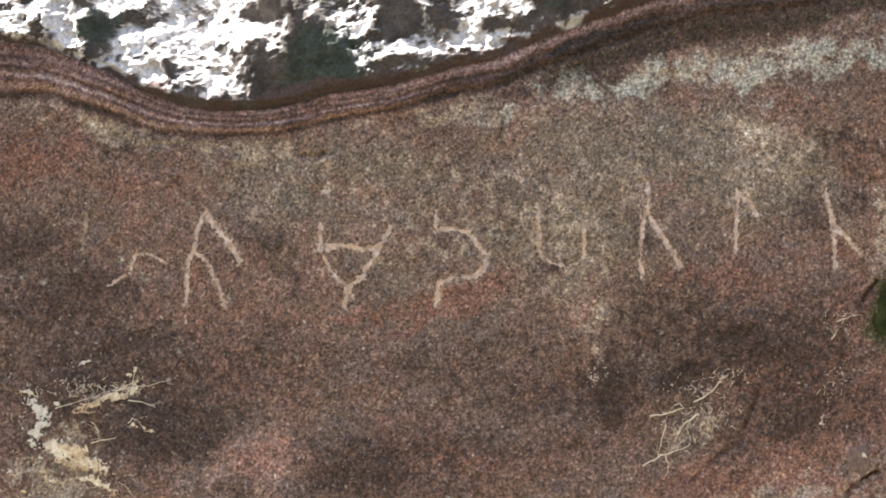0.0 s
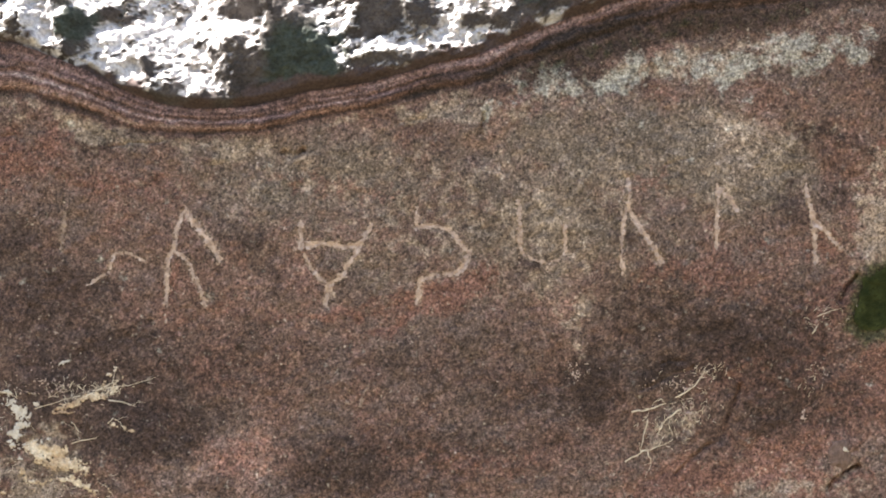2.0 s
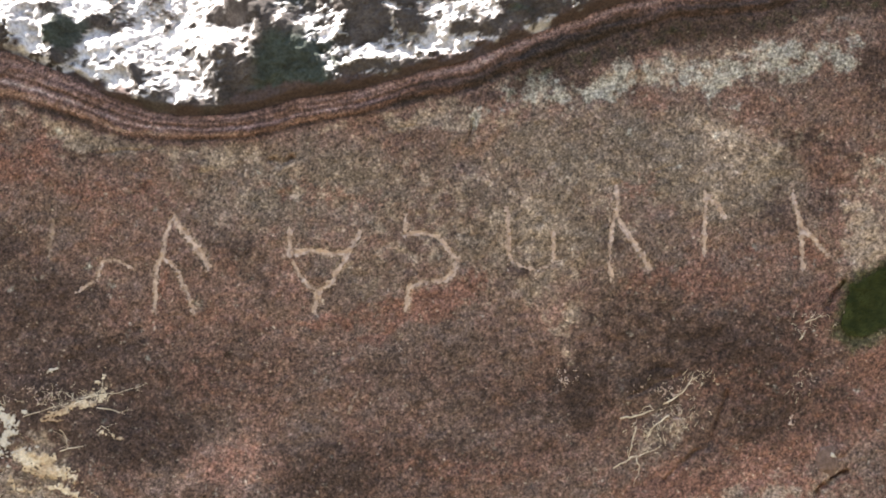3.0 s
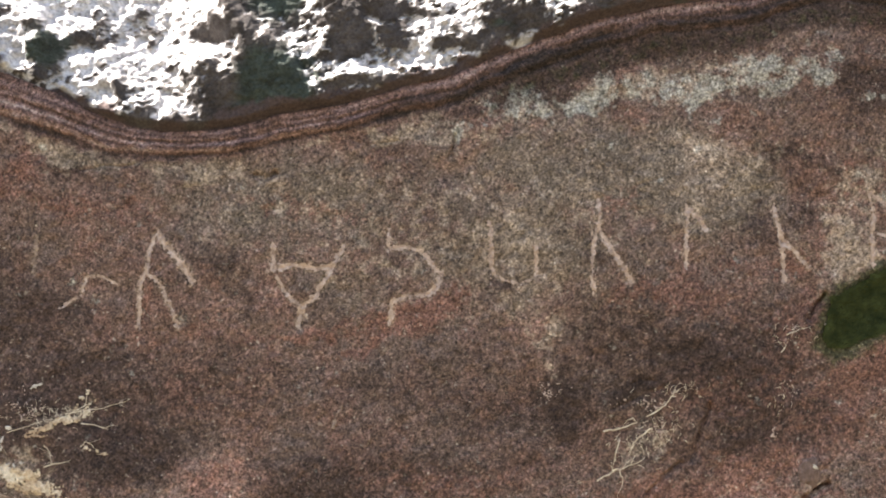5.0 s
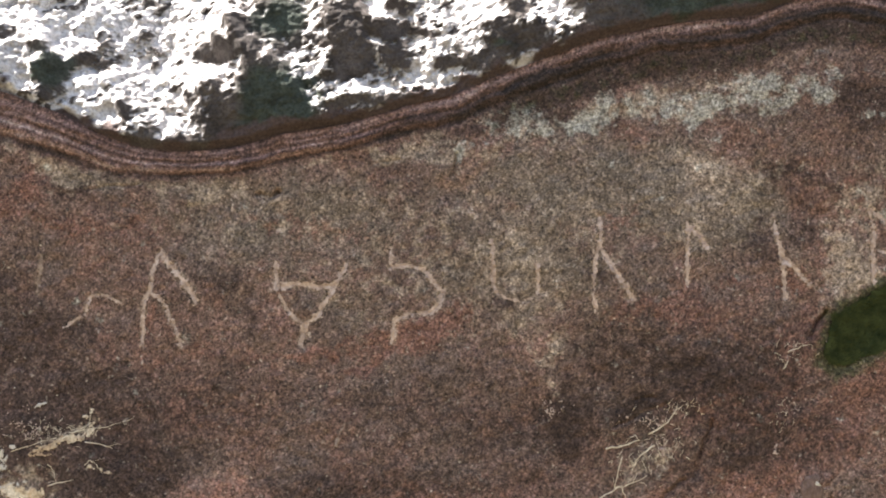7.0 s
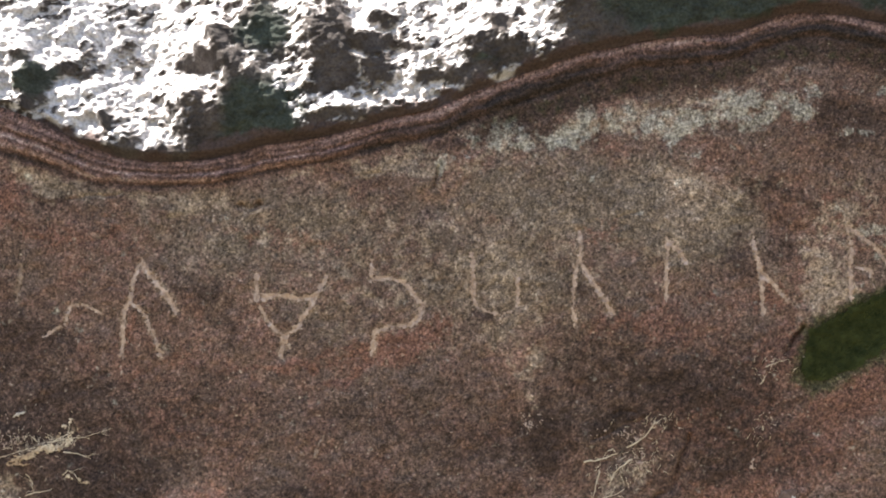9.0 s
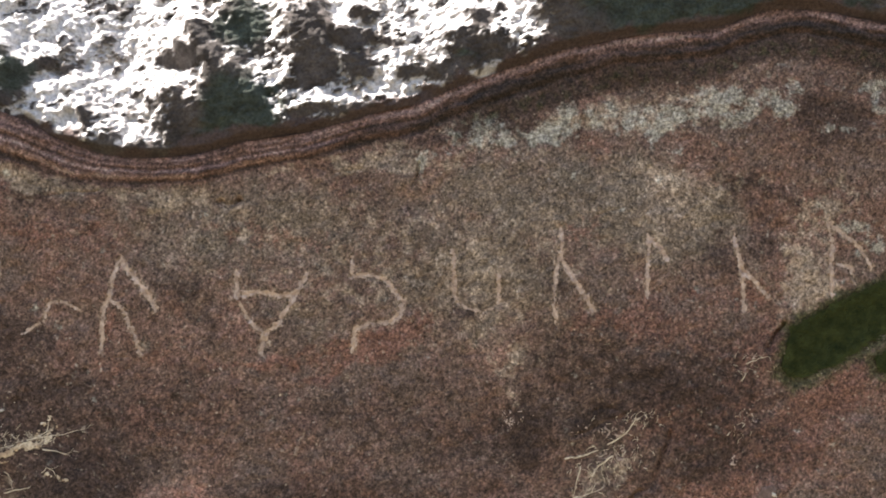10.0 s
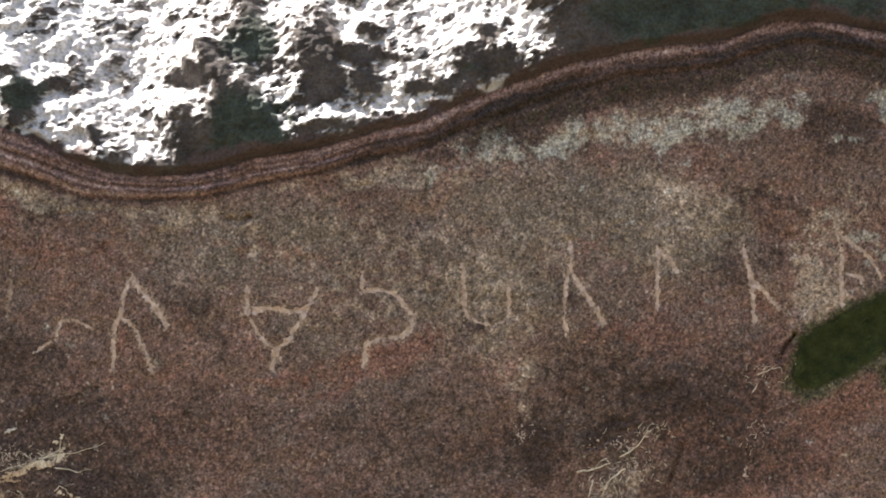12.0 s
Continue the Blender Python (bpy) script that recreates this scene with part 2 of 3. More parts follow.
def top_relief(u, v):
    """The rough upper boulder as a flight of small treads and risers, built up from the ledge towards the sun."""
    rise = riser(u, v)
    tread = 0.52 + 0.18 * smooth(0.0, -0.5, u)
    h, across = np.zeros(np.shape(u)), u[0]
    gap, depth, spread = np.zeros(u.shape[1]), np.diff(v, axis=0), np.ones(5) / 5
    for i in range(1, len(u)):
        lit, dv = 1 - rise[i], np.minimum(depth[i - 1], 0.05)
        gap = np.interp(across + 0.59 * dv, across, gap)
        gap = gap + dv * (rise[i] * (tread[i] - 0.03) - lit * gap / 0.045)
        gap = 0.8 * gap + 0.2 * np.convolve(np.pad(gap, 2, mode="edge"), spread, mode="valid")
        h[i] = gap
    s = v - ledge(u)
    x, y = slanting(u, v)
    rough = 0.034 * fbm(u, v, 0.11, 31, 4, 0.55) + 0.015 * fbm(x, y, 0.034, 32, 4, 0.65) + 0.0095 * fbm(u, v, 0.0125, 37, 2, 0.6)
    fall = tread * s + 0.06 * s * s
    return bulk(u, v) - 0.006 + 0.020 * smooth(0.0, 0.022, s) + h - fall + rough * (1 - 0.66 * rise) * smooth(0.0, 0.03, s)


# ---- materials ----
def material(name):
    m = bpy.data.materials.new(name)
    m.use_nodes = True
    return m, m.node_tree.nodes, m.node_tree.links, m.node_tree.nodes["Principled BSDF"]


class Nodes:
    """Short hand for building a node tree."""

    def __init__(self, name, roughness=0.9):
        self.m, self.n, self.l, self.bsdf = material(name)
        self.bsdf.inputs["Roughness"].default_value = roughness
        self.bsdf.inputs["Specular IOR Level"].default_value = 0.25
        self.coord = self.n.new("ShaderNodeTexCoord").outputs["Object"]

    def noise(self, scale, detail=3, rough=0.6, vector=None, warp=0.0):
        k = self.n.new("ShaderNodeTexNoise")
        for key, value in (("Scale", scale), ("Detail", detail), ("Roughness", rough), ("Distortion", warp)):
            k.inputs[key].default_value = value
        self.l.new(vector or self.coord, k.inputs["Vector"])
        return k.outputs["Fac"]

    def cells(self, scale, vector=None):
        """A random grey for each crystal of about 1 / scale metres."""
        k = self.n.new("ShaderNodeTexVoronoi")
        k.inputs["Scale"].default_value = scale
        self.l.new(vector or self.coord, k.inputs["Vector"])
        return k.outputs["Color"]

    def ramp(self, fac, *stops):
        k = self.n.new("ShaderNodeValToRGB")
        e = k.color_ramp.elements
        while len(e) < len(stops):
            e.new(0.5)
        for x, (at, c) in zip(e, stops):
            x.position, x.color = at, (*((c,) * 3 if isinstance(c, (int, float)) else c), 1)
        self.l.new(fac, k.inputs[0])
        return k.outputs[0]

    def mix(self, fac, a, b, how="MIX"):
        k = self.n.new("ShaderNodeMix")
        k.data_type, k.blend_type = "RGBA", how
        for sock, value in ((k.inputs[0], fac), (k.inputs[6], a), (k.inputs[7], b)):
            if isinstance(value, (int, float)):
                sock.default_value = value
            elif isinstance(value, tuple):
                sock.default_value = (*value, 1)
            else:
                self.l.new(value, sock)
        return k.outputs[2]

    def math(self, how, a, b):
        k = self.n.new("ShaderNodeMath")
        k.operation = how
        for sock, value in zip(k.inputs, (a, b)):
            if isinstance(value, (int, float)):
                sock.default_value = value
            else:
                self.l.new(value, sock)
        return k.outputs[0]

    def attribute(self, name):
        k = self.n.new("ShaderNodeAttribute")
        k.attribute_name = name
        return k.outputs["Fac"]

    def done(self, colour, height=None, distance=0.003, strength=0.6):
        self.l.new(colour, self.bsdf.inputs["Base Color"])
        if height is not None:
            k = self.n.new("ShaderNodeBump")
            k.inputs["Distance"].default_value, k.inputs["Strength"].default_value = distance, strength
            self.l.new(height, k.inputs["Height"])
            self.l.new(k.outputs[0], self.bsdf.inputs["Normal"])
        return self.m


def face_rock():
    k = Nodes("shaded_gneiss", 0.88)
    fine, grain = k.noise(300, 1, 0.5), k.noise(150, 3, 0.65)
    hue, broad = k.noise(9, 5, 0.65, warp=0.6), k.noise(2.6, 4, 0.6)
    brown = k.ramp(hue, (0.30, (0.143, 0.102, 0.090)), (0.46, (0.172, 0.110, 0.090)), (0.60, (0.205, 0.114, 0.091)), (0.75, (0.205, 0.146, 0.119)))
    base = k.mix(k.ramp(broad, (0.35, 0.0), (0.65, 0.35)), brown, (0.165, 0.135, 0.115))

    def tinted(colour, name, tint, size, most, vary=1.5, low=0.30, high=0.68):
        edge = k.math("ADD", k.attribute(name), k.math("MULTIPLY", k.math("SUBTRACT", k.noise(size, 4, 0.65), 0.5), vary))
        return k.mix(k.ramp(edge, (low, 0.0), (high, most)), colour, tint)

    base = tinted(base, "olive", (0.175, 0.142, 0.110), 30, 0.72, 0.9)
    base = tinted(base, "red", (0.202, 0.104, 0.081), 62, 0.85)
    # dark stains, with the shade of a turned facet and of the ledge painted in
    base = tinted(base, "dark", (0.082, 0.053, 0.044), 42, 0.9)
    base = tinted(base, "tan", (0.320, 0.254, 0.200), 34, 0.75, 1.9, 0.36, 0.64)
    base = tinted(base, "pale", (0.375, 0.362, 0.320), 25, 0.8, 2.4, 0.36, 0.62)
    base = tinted(base, "dust", (0.400, 0.310, 0.235), 60, 0.55)
    base = tinted(base, "green", (0.055, 0.060, 0.025), 50, 0.8)
    flecks = k.ramp(k.noise(85, 2, 0.6), (0.66, 0.0), (0.72, 0.65))
    base = k.mix(flecks, base, (0.40, 0.335, 0.275))
    # thin mineral layers along the ledge, with the shade of its grooves painted in
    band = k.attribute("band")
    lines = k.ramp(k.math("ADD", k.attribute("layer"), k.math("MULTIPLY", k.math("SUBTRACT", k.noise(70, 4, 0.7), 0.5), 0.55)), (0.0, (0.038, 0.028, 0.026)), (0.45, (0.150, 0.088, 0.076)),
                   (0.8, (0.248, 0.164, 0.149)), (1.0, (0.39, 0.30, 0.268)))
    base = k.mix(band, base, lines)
    blotch = k.ramp(k.noise(34, 5, 0.75, warp=0.5), (0.32, 0.77), (0.5, 0.97), (0.68, 1.23))
    crystal = k.ramp(k.mix(0.45, k.cells(230), k.cells(140)), (0.20, 0.34), (0.42, 0.70), (0.60, 0.90), (0.80, 1.32))
    speck = k.mix(1.0, crystal, k.ramp(k.mix(0.25, grain, fine), (0.35, 0.40), (0.44, 0.82), (0.54, 1.05), (0.66, 1.70)), "MULTIPLY")
    # regional tones multiply the rock colour, painted light and shade included
    tone = k.mix(k.math("MULTIPLY", band, 0.8), k.attribute("tone_zones"), (1.0, 1.0, 1.0))
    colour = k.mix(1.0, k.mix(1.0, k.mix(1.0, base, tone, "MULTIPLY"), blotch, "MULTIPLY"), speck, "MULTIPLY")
    return k.done(colour, k.mix(0.4, grain, fine), 0.005, 0.5)


def top_rock():
    k = Nodes("weathered_gneiss", 0.92)
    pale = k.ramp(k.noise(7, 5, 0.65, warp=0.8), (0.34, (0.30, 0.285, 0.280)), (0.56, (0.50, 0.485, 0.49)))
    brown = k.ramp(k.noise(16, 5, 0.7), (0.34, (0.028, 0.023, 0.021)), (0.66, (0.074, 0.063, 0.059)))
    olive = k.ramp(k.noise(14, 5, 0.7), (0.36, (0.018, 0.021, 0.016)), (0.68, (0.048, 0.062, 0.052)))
    # risers take a darker base than the treads: lichen colour plus painted shade
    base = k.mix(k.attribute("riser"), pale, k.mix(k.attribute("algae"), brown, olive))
    # shade along the boulder's foot, painted as a ragged dark brown fringe
    base = k.mix(k.attribute("foot_shade"), base, (0.060, 0.042, 0.039))
    grain = k.noise(140, 3, 0.75)
    colour = k.mix(1.0, base, k.ramp(grain, (0.35, 0.60), (0.5, 1.0), (0.68, 1.35)), "MULTIPLY")
    return k.done(colour, k.noise(70, 5, 0.75), 0.008, 0.7)


def plain_noise(name, low, high, scale, bump, rough=0.92):
    k = Nodes(name, rough)
    n = k.noise(scale, 4, 0.7)
    return k.done(k.ramp(n, (0.32, low), (0.68, high)), k.noise(scale * 1.7, 3), bump, 0.7)


ROCK, TOP = face_rock(), top_rock()
CHALK = plain_noise("chalky_groove", (0.22, 0.157, 0.13), (0.57, 0.445, 0.375), 75, 0.003)
CHALK_FAINT = plain_noise("worn_groove", (0.15, 0.105, 0.085), (0.38, 0.29, 0.235), 75, 0.003)
def crust_skin():
    k = Nodes("cream_mineral_crust", 0.95)
    tone = k.ramp(k.noise(22, 5, 0.7, warp=0.7), (0.30, (0.24, 0.145, 0.095)), (0.46, (0.46, 0.35, 0.24)), (0.62, (0.68, 0.59, 0.46)))
    grit = k.ramp(k.noise(150, 3, 0.7), (0.35, 0.65), (0.65, 1.25))
    return k.done(k.mix(1.0, tone, grit, "MULTIPLY"), k.noise(90, 4, 0.7), 0.005, 0.8)


CRUST = crust_skin()
CRUST_WHITE = plain_noise("white_mineral_crust", (0.36, 0.32, 0.27), (0.64, 0.60, 0.53), 90, 0.004)
ROOT = plain_noise("dry_rootlet", (0.40, 0.31, 0.22), (0.82, 0.73, 0.58), 70, 0.001)
MOSS_GREEN = plain_noise("damp_moss", (0.012, 0.018, 0.004), (0.062, 0.072, 0.020), 34, 0.006)
GROUND = plain_noise("leaf_litter_soil", (0.035, 0.032, 0.020), (0.11, 0.090, 0.055), 6, 0.02)


# ---- meshes ----
def mesh_object(name, verts, faces, mat, parent=None, flat=False):
    me = bpy.data.meshes.new(name)
    me.from_pydata(verts, [], faces)
    me.polygons.foreach_set("use_smooth", [not flat] * len(me.polygons))
    me.materials.append(mat)
    me.update()
    ob = new(name, me)
    if parent:
        ob.parent = parent
    else:
        ob.matrix_world = FACE
    return ob


def sheet(name, us, rows, place, mat, attributes=()):
    """A grid over the steps us and rows; place(u, r) gives x, y, z."""
    u, r = np.meshgrid(us, rows)
    x, y, z = place(u, r)
    verts = np.stack([x.ravel(), y.ravel(), z.ravel()], 1)
    n, m = len(us), len(rows)
    i = (np.arange(m - 1)[:, None] * n + np.arange(n - 1)).ravel()
    faces = np.stack([i, i + 1, i + n + 1, i + n], 1)
    if rows[-1] < rows[0] or name in ("rock_wall", "drip_ledge"):
        faces = faces[:, ::-1]
    me = bpy.data.meshes.new(name)
    me.vertices.add(len(verts))
    me.vertices.foreach_set("co", verts.ravel())
    me.loops.add(faces.size)
    me.loops.foreach_set("vertex_index", faces.ravel())
    me.polygons.add(len(faces))
    me.polygons.foreach_set("loop_start", np.arange(0, faces.size, 4))
    me.polygons.foreach_set("use_smooth", np.ones(len(faces), bool))
    me.update(calc_edges=True)
    for key, values in attributes:
        me.attributes.new(key, "FLOAT", "POINT").data.foreach_set("value", values(x, y).ravel().astype(np.float32))
    me.materials.append(mat)
    ob = new(name, me)
    ob.matrix_world = FACE
    return ob


def steps(fine_from, fine_to, step, out_from, out_to, growth=1.25):
    mid = list(np.arange(fine_from, fine_to, step))
    low, high, d = [], [mid[-1]], step
    a = mid[0]
    while a > out_from:
        d *= growth
        a -= d
        low.append(a)
    d = step
    while high[-1] < out_to:
        d *= growth
        high.append(high[-1] + d)
    return np.array(low[::-1] + mid + high[1:])


RED_WEST = [
    ((-0.176, -0.145), 0.200, 0.015, 2, 0.7), ((-0.432, -0.145), 0.100, 0.020, 0, 0.5), ((-0.908, 0.184), 0.140, 0.060, 10, 0.8),
    ((-0.676, 0.148), 0.180, 0.040, -5, 0.6), ((-0.176, 0.123), 0.200, 0.030, 0, 0.5), ((-0.395, -0.438), 0.100, 0.050, 0, 0.8),
    ((-0.810, 0.245), 0.050, 0.050, 0, 0.8), ((-0.493, -0.255), 0.200, 0.050, 0, 0.4), ((-0.542, -0.048), 0.020, 0.090, 0, 0.6),
]
RED_MIDDLE = [
    ((0.038, -0.115), 0.120, 0.035, 22, 1.0), ((-0.029, -0.170), 0.120, 0.020, 10, 0.8), ((0.117, -0.462), 0.250, 0.060, 0, 0.6),
    ((0.483, 0.135), 0.050, 0.040, 0, 0.5), ((0.060, -0.100), 0.110, 0.032, 22, 1.0),
]
RED_EAST = [
    ((0.691, -0.511), 0.300, 0.050, 0, 0.9), ((0.593, -0.060), 0.160, 0.050, 0, 0.7), ((0.776, -0.255), 0.200, 0.100, 20, 0.8),
    ((0.874, -0.145), 0.120, 0.060, 0, 0.8), ((0.569, -0.499), 0.160, 0.050, 15, 0.6), ((1.032, -0.243), 0.180, 0.060, 25, 0.9),
    ((0.739, 0.001), 0.070, 0.020, 0, 0.6), ((0.861, 0.001), 0.050, 0.050, 0, 0.7), ((1.020, 0.172), 0.030, 0.030, 0, 0.9),
    ((0.800, -0.430), 0.200, 0.080, 10, 0.8), ((0.930, -0.330), 0.160, 0.090, 20, 0.8),
]
# dark stains; the broadest ellipses darken the lower face as a whole
DARK_WEST = [
    ((-0.407, -0.243), 0.500, 0.120, 0, 0.52), ((-0.163, -0.511), 0.450, 0.060, 0, 0.45), ((-0.651, -0.255), 0.350, 0.200, 0, 0.55),
    ((-0.773, -0.316), 0.280, 0.200, 0, 0.74), ((-0.609, -0.407), 0.160, 0.075, 0, 1.0), ((-0.810, -0.096), 0.200, 0.080, 0, 0.8),
    ((-0.676, -0.218), 0.180, 0.060, 10, 0.77), ((-0.395, 0.013), 0.060, 0.050, 0, 0.64), ((-0.322, -0.072), 0.060, 0.050, 0, 0.57),
    ((-0.176, -0.499), 0.200, 0.060, 0, 0.7), ((-0.908, 0.013), 0.140, 0.080, 0, 0.75), ((-0.444, -0.511), 0.060, 0.040, 0, 1.0),
    ((-0.712, 0.233), 0.050, 0.030, 0, 0.83),
]
# stains, a turned facet's shade near x 0.5, and shade under the ledge
DARK_MIDDLE = [
    ((0.264, -0.292), 0.400, 0.100, 0, 0.54), ((0.447, 0.462), 0.250, 0.022, 14, 0.85), ((-0.102, -0.462), 0.600, 0.120, 0, 0.52),
    ((0.495, -0.145), 0.130, 0.080, 0, 0.6), ((0.349, -0.304), 0.050, 0.090, 0, 1.0), ((-0.102, -0.243), 0.300, 0.050, 0, 0.51),
    ((0.264, -0.438), 0.120, 0.060, 0, 0.57), ((0.447, 0.001), 0.050, 0.060, -40, 0.57), ((0.227, -0.048), 0.050, 0.020, 0, 0.7),
    ((0.386, 0.355), 0.180, 0.035, 12, 0.83), ((0.142, -0.194), 0.160, 0.050, 0, 0.44),
]
# stains, the same facet's painted shade, and a strip of it under the ledge
DARK_EAST = [
    ((0.813, 0.520), 0.250, 0.025, 5, 0.85), ((0.581, -0.194), 0.300, 0.170, 0, 0.6), ((0.752, -0.218), 0.280, 0.160, 0, 0.7),
    ((0.813, -0.340), 0.300, 0.100, 0, 0.6), ((0.691, -0.389), 0.400, 0.100, 0, 0.51), ((0.508, -0.277), 0.070, 0.030, 15, 1.0),
    ((0.910, 0.099), 0.060, 0.050, 0, 0.7), ((0.752, -0.389), 0.100, 0.060, 0, 0.77), ((0.666, -0.194), 0.160, 0.030, 0, 0.83),
    ((0.782, 0.074), 0.060, 0.060, -40, 0.77), ((0.874, 0.233), 0.140, 0.030, -35, 0.7), ((1.044, 0.379), 0.140, 0.070, 0, 0.9),
]
TAN_WEST = [
    ((-0.883, 0.333), 0.085, 0.016, -12, 0.9), ((-0.749, 0.267), 0.061, 0.029, -20, 0.85), ((-0.554, 0.239), 0.073, 0.020, -8, 0.65),
    ((-0.407, 0.206), 0.134, 0.032, 0, 0.6),
    ((-0.798, -0.440), 0.090, 0.055, -15, 0.85), ((-0.737, -0.318), 0.080, 0.018, 14, 0.75), ((-0.273, 0.135), 0.400, 0.060, 0, 0.35),
    ((-0.725, 0.267), 0.160, 0.022, -12, 0.85), ((-0.395, 0.203), 0.130, 0.050, -5, 0.6), ((-0.834, -0.499), 0.120, 0.050, -10, 0.8),
    ((-0.944, 0.318), 0.100, 0.020, -10, 0.6), ((-0.163, 0.288), 0.100, 0.012, 10, 0.5), ((-0.273, 0.038), 0.100, 0.060, 0, 0.25),
]
TAN_MIDDLE = [
    ((0.142, 0.074), 0.500, 0.170, 0, 0.42), ((0.020, 0.300), 0.160, 0.022, 8, 0.85), ((0.264, 0.337), 0.120, 0.050, 15, 0.7),
    ((0.276, 0.062), 0.090, 0.100, 0, 0.5), ((0.331, -0.109), 0.024, 0.150, 0, 0.55), ((0.264, -0.121), 0.100, 0.100, 0, 0.25),
    ((-0.029, 0.111), 0.250, 0.060, 0, 0.3),
]
TAN_EAST = [
    ((0.569, 0.392), 0.350, 0.045, 10, 0.7), ((0.788, -0.529), 0.220, 0.035, 0, 0.6), ((0.672, 0.251), 0.060, 0.050, -30, 0.55),
    ((0.617, 0.148), 0.035, 0.080, 0, 0.5), ((0.983, 0.026), 0.060, 0.120, -10, 0.9), ((1.044, 0.172), 0.100, 0.080, 0, 0.6),
    ((0.544, -0.401), 0.090, 0.050, 30, 0.5), ((0.788, 0.209), 0.120, 0.040, 20, 0.5), ((0.910, -0.475), 0.050, 0.030, 0, 0.6),
    ((0.593, 0.367), 0.300, 0.040, 8, 0.5),
]
PALE = [
    ((0.813, 0.413), 0.134, 0.056, 8, 0.72), ((0.674, 0.374), 0.098, 0.056, 8, 0.62), ((0.561, 0.385), 0.098, 0.049, 8, 0.55),
    ((0.435, 0.364), 0.110, 0.041, 10, 0.74), ((0.248, 0.352), 0.098, 0.039, 12, 0.85), ((0.922, 0.441), 0.067, 0.044, 10, 0.6),
    ((1.040, 0.347), 0.049, 0.017, -15, 0.55), ((1.145, 0.432), 0.049, 0.061, 0, 0.45),
    ((-0.749, 0.264), 0.030, 0.030, 0, 0.5), ((0.133, 0.290), 0.014, 0.030, 15, 1.0), ((1.118, 0.135), 0.100, 0.060, 0, 0.4)
]

# broad brightness zones of the face, weathering and painted shade together, in stops
TONE_WEST = [
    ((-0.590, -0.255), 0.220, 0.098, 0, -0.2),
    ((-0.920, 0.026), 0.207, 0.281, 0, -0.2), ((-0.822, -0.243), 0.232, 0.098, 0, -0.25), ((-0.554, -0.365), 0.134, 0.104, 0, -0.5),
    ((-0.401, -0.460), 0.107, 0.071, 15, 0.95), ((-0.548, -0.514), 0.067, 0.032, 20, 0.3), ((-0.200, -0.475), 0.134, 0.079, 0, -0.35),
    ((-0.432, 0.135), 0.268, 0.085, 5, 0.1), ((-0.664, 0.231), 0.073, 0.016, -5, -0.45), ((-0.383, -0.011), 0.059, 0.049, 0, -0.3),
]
TONE_MIDDLE = [
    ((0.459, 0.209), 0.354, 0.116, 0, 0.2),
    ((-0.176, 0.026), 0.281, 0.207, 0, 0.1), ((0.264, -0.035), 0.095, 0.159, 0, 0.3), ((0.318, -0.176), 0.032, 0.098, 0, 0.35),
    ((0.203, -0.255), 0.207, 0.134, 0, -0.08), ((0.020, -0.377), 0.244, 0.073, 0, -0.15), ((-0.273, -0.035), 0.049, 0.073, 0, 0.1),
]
# includes the dome's light side and the turned facet's shade, put into colour
TONE_EAST = [
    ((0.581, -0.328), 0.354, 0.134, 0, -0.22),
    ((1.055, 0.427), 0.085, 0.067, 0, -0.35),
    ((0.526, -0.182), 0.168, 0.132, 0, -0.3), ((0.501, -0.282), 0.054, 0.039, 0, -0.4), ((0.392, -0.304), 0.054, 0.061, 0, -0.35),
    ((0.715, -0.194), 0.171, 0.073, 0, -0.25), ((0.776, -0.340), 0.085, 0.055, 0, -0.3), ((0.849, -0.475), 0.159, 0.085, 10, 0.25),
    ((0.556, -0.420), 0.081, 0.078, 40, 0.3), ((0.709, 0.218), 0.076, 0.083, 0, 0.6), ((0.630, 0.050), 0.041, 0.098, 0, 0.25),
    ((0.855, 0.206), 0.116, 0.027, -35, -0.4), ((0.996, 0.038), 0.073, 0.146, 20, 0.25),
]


def tone_zones(u, v):
    """Lighter and darker zones with ragged edges, weathering and painted shade together, as a factor."""
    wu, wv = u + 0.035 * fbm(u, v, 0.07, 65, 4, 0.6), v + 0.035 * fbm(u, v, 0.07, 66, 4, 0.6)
    total = 0.30 * fbm(u, v, 0.12, 67, 4, 0.65) - 0.55 * ledge_shade_stain(u, v)
    for (cu, cv), a, b, turn, stops in TONE_WEST + TONE_MIDDLE + TONE_EAST:
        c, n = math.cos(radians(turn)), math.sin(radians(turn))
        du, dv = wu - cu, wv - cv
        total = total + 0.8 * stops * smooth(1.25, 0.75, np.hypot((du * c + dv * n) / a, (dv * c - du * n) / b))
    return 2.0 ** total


# greyish olive weathering of the upper middle
OLIVE = [
    ((0.459, 0.215), 0.329, 0.098, 0, 1.15),
    ((-0.200, 0.135), 0.366, 0.134, 0, 0.75), ((0.264, 0.050), 0.256, 0.183, 0, 0.8), ((0.678, 0.184), 0.171, 0.134, 0, 1.0),
    ((-0.407, 0.209), 0.183, 0.061, 0, 0.6), ((0.874, 0.013), 0.073, 0.122, 0, 0.5), ((-0.102, -0.023), 0.195, 0.098, 0, 0.5),
]


